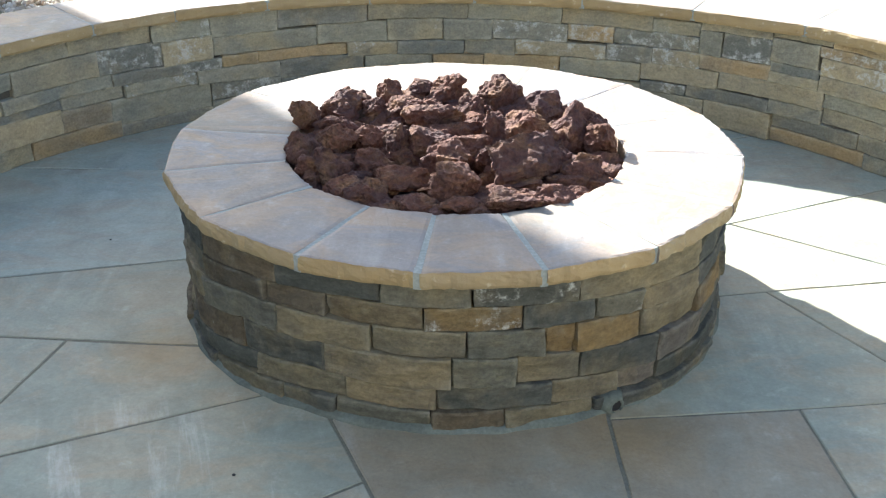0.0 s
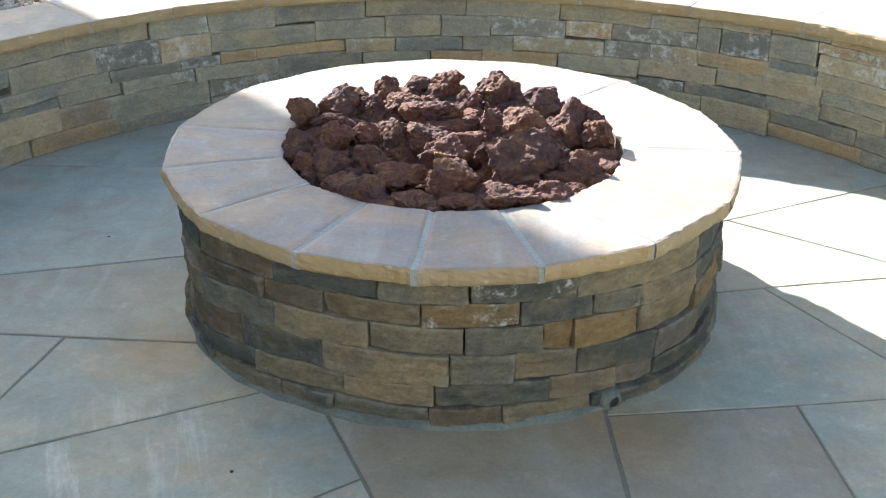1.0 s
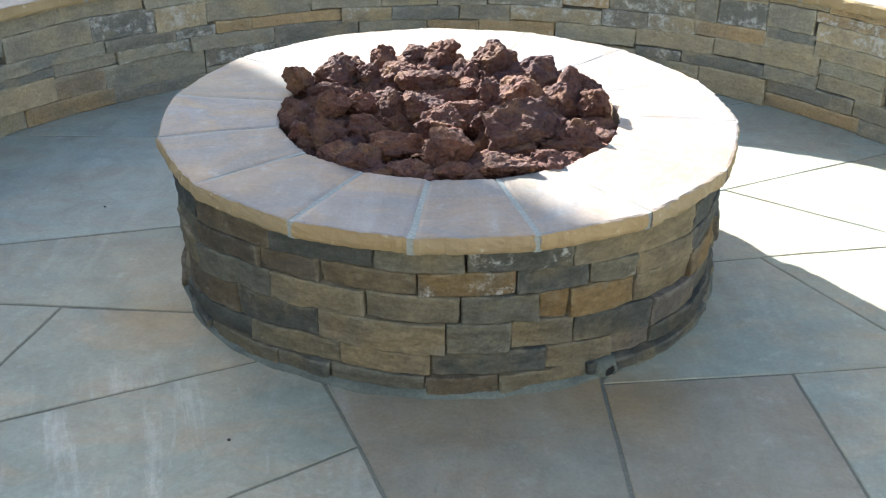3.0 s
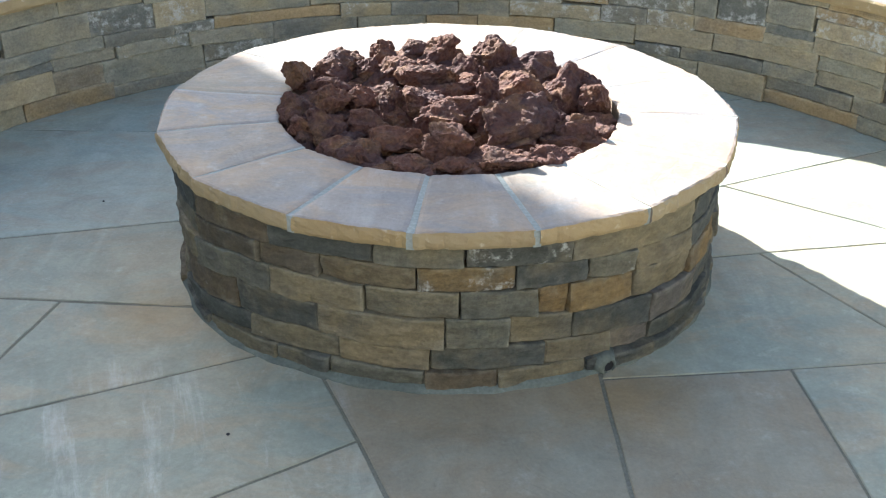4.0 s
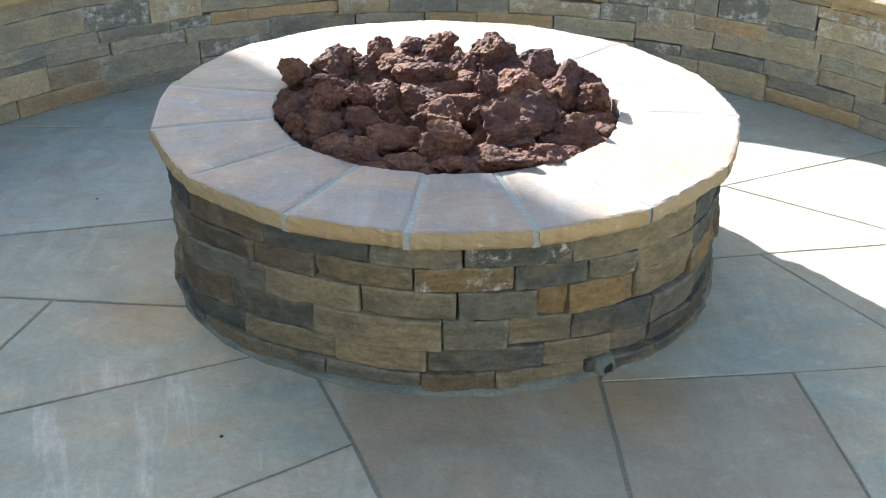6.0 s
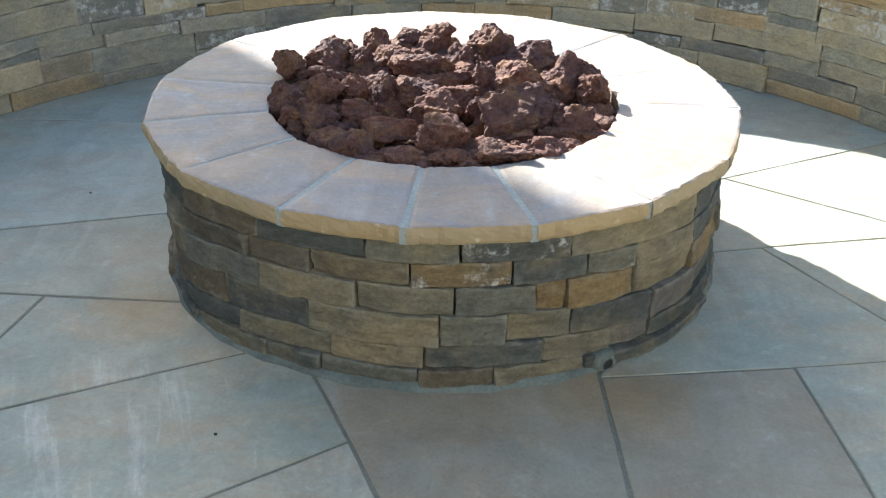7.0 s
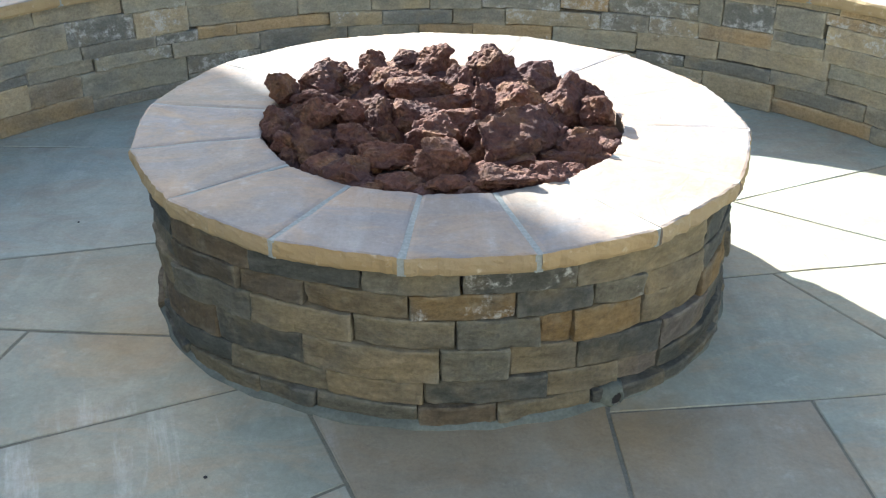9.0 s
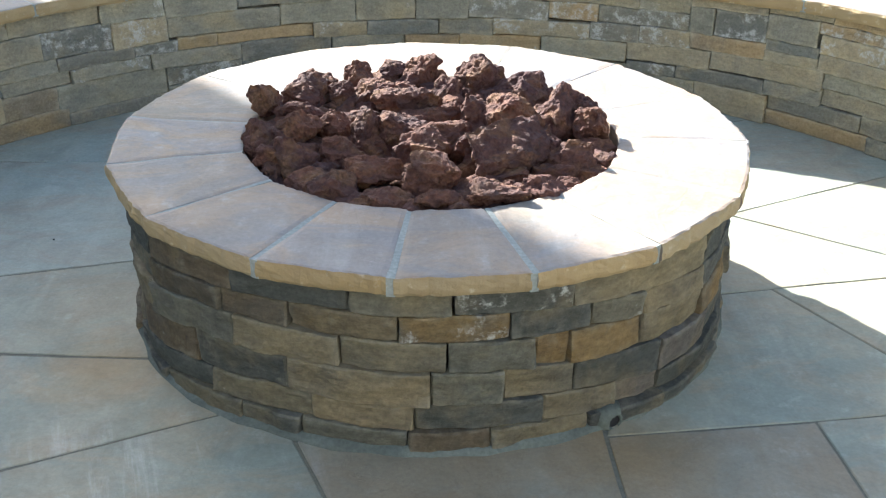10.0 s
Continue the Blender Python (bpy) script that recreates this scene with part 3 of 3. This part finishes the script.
part("core", ring(SEAT, [(1.985, -0.03), (2.235, -0.03), (2.235, 0.413), (1.985, 0.413)], SEAT_A0, SEAT_A1, 3, grow=lambda a: -draw_in(a)), CORE, seat, "dark bedding mortar behind the ledgestones")
SEAT_JOINTS = [SEAT_A0, -9.5, 3.0, 14.5, 25.0, 37.0, 49.2, 62.2, 75.2, 88.0, 100.4, 112.5, 123.3, 132.7, 143.5, 155.0, 167.0, 178.0, 190.0, SEAT_A1]
for k, (a0, a1) in enumerate(zip(SEAT_JOINTS, SEAT_JOINTS[1:])):
    part("capstone", cap_piece(SEAT, lambda a: 1.93 - draw_in(a), seat_rim, a0, a1, 0.413, 0.458, 50 + 2.9 * k, True, 14, lift=rise), [CAP, EDGE], seat)
    if k:
        part("cap_joint", ring(SEAT, [(1.932 - draw_in(a0), 0.415 + rise(a0)), (seat_rim(a0) - 0.01, 0.415 + rise(a0)), (seat_rim(a0) - 0.01, 0.4565 + rise(a0)), (1.931 - draw_in(a0), 0.4555 + rise(a0))], a0 - 0.28, a0 + 0.28, 0.28), JOINT, seat)


def ledge(a0, a1, z0, z1, tone):
    """One stone of the seat wall, between two angles and two heights."""
    g = math.degrees(random.uniform(0.0004, 0.0016) / 1.96)
    out, seed = random.uniform(-0.007, 0.007), random.uniform(0, 90)

    def wave(z):
        return lambda a: z + rise(a) * z / 0.412 + (0.0 if z < 0.005 or z > 0.408 else 0.004 * n3(a * 0.13, z * 37, 4.1) + 0.002 * n3(a * 0.4, z * 37, 7.7))

    h = random.uniform(0.0002, 0.0010)
    lo, hi = wave(z0), wave(z1)
    bm = faced_block(SEAT, lambda a: 1.957 - draw_in(a) + out, 0.05, a0 + g, a1 - g, lambda a: lo(a) + h, lambda a: hi(a) - h, -1, seed, 0.008, 0.003)
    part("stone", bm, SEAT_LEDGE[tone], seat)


def ledge_run(a0, a1, z0, z1):
    """Fills a stretch of one course with stones of chance length."""
    a = a0
    while a < a1 - 0.5:
        b = a + random.uniform(6, 12)
        b = a1 if b > a1 - 4 else b
        ledge(a, b, z0, z1, random.choice("tlgcog"))
        a = b


# course under the cap
ledge(135.5, 144.0, 0.348, 0.412, "l"), ledge(126.0, 135.5, 0.345, 0.412, "l"), ledge(119.2, 126.0, 0.338, 0.412, "G")
ledge(111.3, 119.2, 0.325, 0.412, "g"), ledge(100.6, 111.3, 0.337, 0.412, "c"), ledge(88.7, 100.6, 0.344, 0.412, "l")
ledge(77.6, 88.7, 0.342, 0.412, "g"), ledge(66.9, 77.6, 0.345, 0.412, "l"), ledge(61.3, 66.9, 0.344, 0.400, "G")
ledge(61.3, 66.9, 0.400, 0.412, "l"), ledge(53.0, 61.3, 0.379, 0.412, "l"), ledge(46.0, 53.0, 0.388, 0.412, "l"), ledge(38.0, 46.0, 0.386, 0.412, "o")
# second course, with a few tall stones
ledge(142.2, 151.0, 0.279, 0.348, "g"), ledge(132.4, 142.2, 0.253, 0.347, "t"), ledge(125.0, 132.4, 0.248, 0.345, "C"), ledge(119.0, 125.0, 0.240, 0.338, "T")
ledge(106.7, 119.0, 0.250, 0.326, "g"), ledge(98.3, 106.7, 0.255, 0.336, "g"), ledge(91.6, 98.3, 0.255, 0.344, "l"), ledge(85.7, 91.6, 0.257, 0.344, "g")
ledge(76.8, 85.7, 0.266, 0.342, "G"), ledge(71.3, 76.8, 0.278, 0.344, "O"), ledge(61.3, 71.3, 0.281, 0.344, "C"), ledge(58.6, 61.3, 0.282, 0.379, "g")
ledge(52.9, 58.6, 0.286, 0.379, "C"), ledge(47.4, 52.9, 0.300, 0.388, "g"), ledge(47.1, 52.9, 0.262, 0.300, "c"), ledge(38.5, 47.4, 0.346, 0.386, "O"), ledge(38.5, 47.0, 0.283, 0.346, "T")
# third course
ledge(131.0, 143.8, 0.203, 0.253, "g"), ledge(122.8, 131.0, 0.196, 0.248, "c"), ledge(118.1, 122.8, 0.200, 0.240, "C"), ledge(113.8, 118.1, 0.203, 0.250, "o")
ledge(103.1, 113.8, 0.204, 0.250, "o"), ledge(97.1, 103.1, 0.197, 0.256, "T"), ledge(89.1, 97.1, 0.196, 0.256, "c"), ledge(82.9, 89.1, 0.198, 0.262, "g")
ledge(72.1, 82.9, 0.207, 0.268, "L"), ledge(66.6, 72.1, 0.210, 0.280, "C"), ledge(61.0, 66.6, 0.218, 0.283, "T"), ledge(52.7, 61.0, 0.226, 0.285, "o"), ledge(38.5, 47.0, 0.226, 0.284, "l")
# fourth course
ledge(137.2, 146.0, 0.168, 0.203, "c"), ledge(129.8, 137.2, 0.152, 0.203, "g"), ledge(121.1, 129.8, 0.150, 0.198, "G"), ledge(111.3, 121.1, 0.143, 0.203, "g")
ledge(111.3, 119.6, 0.072, 0.143, "C"), ledge(101.1, 111.3, 0.122, 0.204, "c"), ledge(92.9, 101.1, 0.126, 0.197, "g"), ledge(86.7, 92.9, 0.128, 0.197, "o")
ledge(77.5, 86.7, 0.132, 0.202, "o"), ledge(67.9, 77.5, 0.138, 0.208, "g"), ledge(58.6, 67.9, 0.150, 0.222, "l"), ledge(46.2, 58.6, 0.160, 0.230, "l")
ledge(47.0, 52.8, 0.228, 0.264, "l"), ledge(38.5, 46.2, 0.172, 0.226, "g")
# fifth course
ledge(137.4, 145.5, 0.074, 0.169, "t"), ledge(131.5, 137.4, 0.068, 0.153, "b"), ledge(119.6, 131.5, 0.046, 0.150, "g"), ledge_run(67.8, 111.3, 0.066, 0.124)
ledge(62.3, 67.8, 0.100, 0.146, "C"), ledge(52.4, 62.3, 0.103, 0.154, "c"), ledge(46.1, 52.4, 0.106, 0.160, "g"), ledge(38.5, 46.1, 0.116, 0.172, "l")
# foot course
ledge(141.0, 150.0, 0.0, 0.080, "g"), ledge(130.6, 141.0, 0.0, 0.070, "o"), ledge(119.6, 130.6, 0.0, 0.047, "c"), ledge_run(60.0, 119.6, 0.0, 0.070), ledge(60.0, 67.8, 0.068, 0.101, "l")
ledge(51.9, 60.0, 0.0, 0.103, "t"), ledge(41.5, 51.9, 0.056, 0.113, "c"), ledge(40.5, 51.9, 0.0, 0.055, "o"), ledge(34.5, 41.5, 0.058, 0.118, "l"), ledge(33.0, 40.5, 0.0, 0.057, "g")
# the rest of the ring
for z0, z1, left, right in ((0.346, 0.412, 144.0, 38.0), (0.279, 0.346, 151.0, 38.5), (0.203, 0.279, 143.8, 38.5), (0.168, 0.203, 146.0, 38.5), (0.080, 0.168, 145.5, 34.5), (0.0, 0.080, 150.0, 33.0)):
    ledge_run(left, SEAT_A1, z0, z1)
    ledge_run(SEAT_A0, right, z0, z1)

# ---- gravel bed behind the seat wall ----
BED_Z = 0.36
bm = ring(SEAT, [(2.24, -0.05), (6.0, -0.05), (6.0, BED_Z), (2.24, BED_Z)], SEAT_A0, SEAT_A1, 4)
tagged(new("planting_bed", mesh_of("planting_bed", bm, EARTH)), "raised bed of dry earth behind the seat wall", "ground", kind="structure")
verts, faces = [], []
ico = bmesh.new()
bmesh.ops.create_icosphere(ico, subdivisions=1, radius=1.0)
ico_v, ico_f = [v.co.copy() for v in ico.verts], [[v.index for v in f.verts] for f in ico.faces]
ico.free()
for _ in range(6500):
    a, r = random.uniform(108, 165), random.uniform(2.30, 3.9)
    s = random.uniform(0.008, 0.024)
    x, y, z = polar(SEAT, r, a, BED_Z + s * 0.3)
    turn = Euler((random.uniform(0, 6), random.uniform(0, 6), random.uniform(0, 6))).to_matrix()
    base = len(verts)
    for v in ico_v:
        w = turn @ Vector((v.x * 1.2, v.y * 0.9, v.z * 0.7)) * s * random.uniform(0.85, 1.15)
        verts.append((x + w.x, y + w.y, z + w.z))
    faces.extend([[base + i for i in f] for f in ico_f])
me = bpy.data.meshes.new("gravel")
me.from_pydata(verts, [], faces)
me.materials.append(GRAVEL)
tagged(new("gravel", me), "loose mixed brown and pale gravel behind the seat wall", "gravel", kind="stuff")

# ---- unseen stucco sheets added to shape the light: one leaning end shades half the patio ----
def wall_sheet(name, label, low0, low1, top0, top1, thick):
    """A plain wall from four corners of its face."""
    bm = bmesh.new()
    f = [Vector(p) for p in (low0, low1, top1, top0)]
    back = (f[1] - f[0]).cross(f[3] - f[0]).normalized() * thick
    a, b = [bm.verts.new(p) for p in f], [bm.verts.new(p + back) for p in f]
    bm.faces.new(a), bm.faces.new(b[::-1])
    for k in range(4):
        bm.faces.new((a[k], b[k], b[(k + 1) % 4], a[(k + 1) % 4]))
    bmesh.ops.recalc_face_normals(bm, faces=bm.faces)
    return tagged(new(name, mesh_of(name, bm, STUCCO)), label, "wall", kind="structure")


# added shade caster, its edge leaned so the shadow falls along the cap's shade line
edge_dir = to_sun + 0.85 * Vector((math.cos(radians(-47.3)), math.sin(radians(-47.3)), 0))
edge_at = Vector((-0.565, 0.33, 0.43)) + to_sun * 10.5
foot = edge_at - edge_dir * ((edge_at.z + 0.05) / edge_dir.z)
head = edge_at + edge_dir * ((6.9 - edge_at.z) / edge_dir.z)
away = -Vector((edge_dir.x, edge_dir.y, 0)).normalized() * 9.0
wall_sheet("house_wall_side", "unseen plain stucco sheet added to shade half the patio", foot, foot + away, head, head + away, 0.3)
# added behind the camera, out of view, to dim the pit's front and near floor
wall_sheet("house_wall_back", "unseen plain stucco sheet added to block sky light, facing the seat wall", (-7.0, -5.2, -0.05), (6.0, -5.2, -0.05), (-7.0, -5.2, 3.5), (6.0, -5.2, 3.5), -0.3)

# ---- flagstones ----
SLABS = []


def flag(*corners, gap=0.0027, stone=FLAG):
    part("flagstone", slab(corners, 1.3 * len(SLABS), gap), stone, floor)
    SLABS.append(1)


flag((-0.555, 0.187), (-2.600, -0.315), (-2.600, 0.800), (-0.554, 0.805), stone=FLAG_COOL)
flag((-0.555, 0.187), (-2.118, -0.204), (-2.118, -0.272), (-0.556, -0.365))
flag((-1.026, -0.341), (-1.166, -0.900), (-2.600, -1.552), (-2.600, -0.340), (-2.118, -0.272))
flag((-1.026, -0.341), (-0.556, -0.365), (-0.455, -0.576), (-1.166, -0.900), gap=0.0044)
flag((-1.166, -0.900), (-0.455, -0.576), (-0.313, -0.618), (-0.189, -0.901), (-1.300, -1.643), (-2.600, -1.900), (-2.600, -1.552), gap=0.0044)
flag((-0.189, -0.901), (0.001, -1.371), (0.100, -1.600), (0.100, -2.800), (-1.600, -2.800), (-1.300, -1.643), gap=0.0044)
flag((-0.313, -0.618), (0.375, -0.606), (0.376, -0.665), (0.388, -0.943), (0.410, -1.600), (0.100, -1.600), (0.001, -1.371), (-0.189, -0.901), gap=0.0044, stone=FLAG_TAN)
flag((0.376, -0.658), (0.845, -0.605), (0.878, -0.932), (0.930, -1.600), (0.410, -1.600), (0.388, -0.943), gap=0.0044, stone=FLAG_TAN)
flag((0.845, -0.605), (1.230, -0.553), (2.600, -0.365), (2.600, -1.600), (0.930, -1.600), (0.878, -0.932))
flag((0.376, -0.658), (0.845, -0.605), (1.230, -0.553), (0.906, -0.028), (0.505, -0.105))
flag((0.906, -0.028), (1.230, -0.553), (2.600, -0.365), (2.600, 0.284), (1.430, 0.067))
flag((0.505, -0.105), (0.906, -0.028), (1.430, 0.067), (0.895, 0.418), (0.504, 0.243))
flag((0.895, 0.418), (1.430, 0.067), (2.600, 0.284), (2.600, 1.254), (1.371, 0.648))
flag((0.504, 0.243), (0.895, 0.418), (1.371, 0.648), (2.600, 1.254), (2.600, 1.780), (1.177, 1.214), (0.502, 0.948), stone=FLAG_COOL)
flag((0.502, 0.948), (1.177, 1.214), (2.600, 1.780), (2.600, 2.600), (0.300, 2.600), (0.300, 0.888), stone=FLAG_COOL)
flag((-0.554, 0.805), (-2.600, 0.800), (-2.600, 2.600), (0.300, 2.600), (0.300, 0.888), stone=FLAG_COOL)
flag((0.100, -1.600), (0.930, -1.600), (2.600, -1.600), (2.600, -2.800), (0.100, -2.800))
flag((-1.600, -2.800), (-2.600, -2.800), (-2.600, -1.900), (-1.300, -1.643))
flag((-2.600, -2.800), (2.600, -2.800), (2.600, -3.900), (-2.600, -3.900))
flag((-0.55, 0.20), (-0.55, 0.82), (0.3, 0.9), (0.5, 0.96), (0.5, 0.25), (0.0, 0.35))
flag((2.6, -3.9), (2.6, -2.2), (4.2, -2.2), (4.2, -3.9))
flag((2.6, -2.2), (2.6, -1.2), (4.0, -1.2), (4.2, -2.2))
flag((-2.6, -3.9), (-2.6, -2.4), (-4.2, -2.2), (-4.2, -3.9))
flag((-2.6, -2.4), (-2.6, -1.2), (-4.0, -1.2), (-4.2, -2.2))
flag((-3.4, -3.9), (0.4, -3.9), (0.2, -4.9), (-3.0, -4.9))
flag((0.4, -3.9), (3.4, -3.9), (3.0, -4.9), (0.2, -4.9))
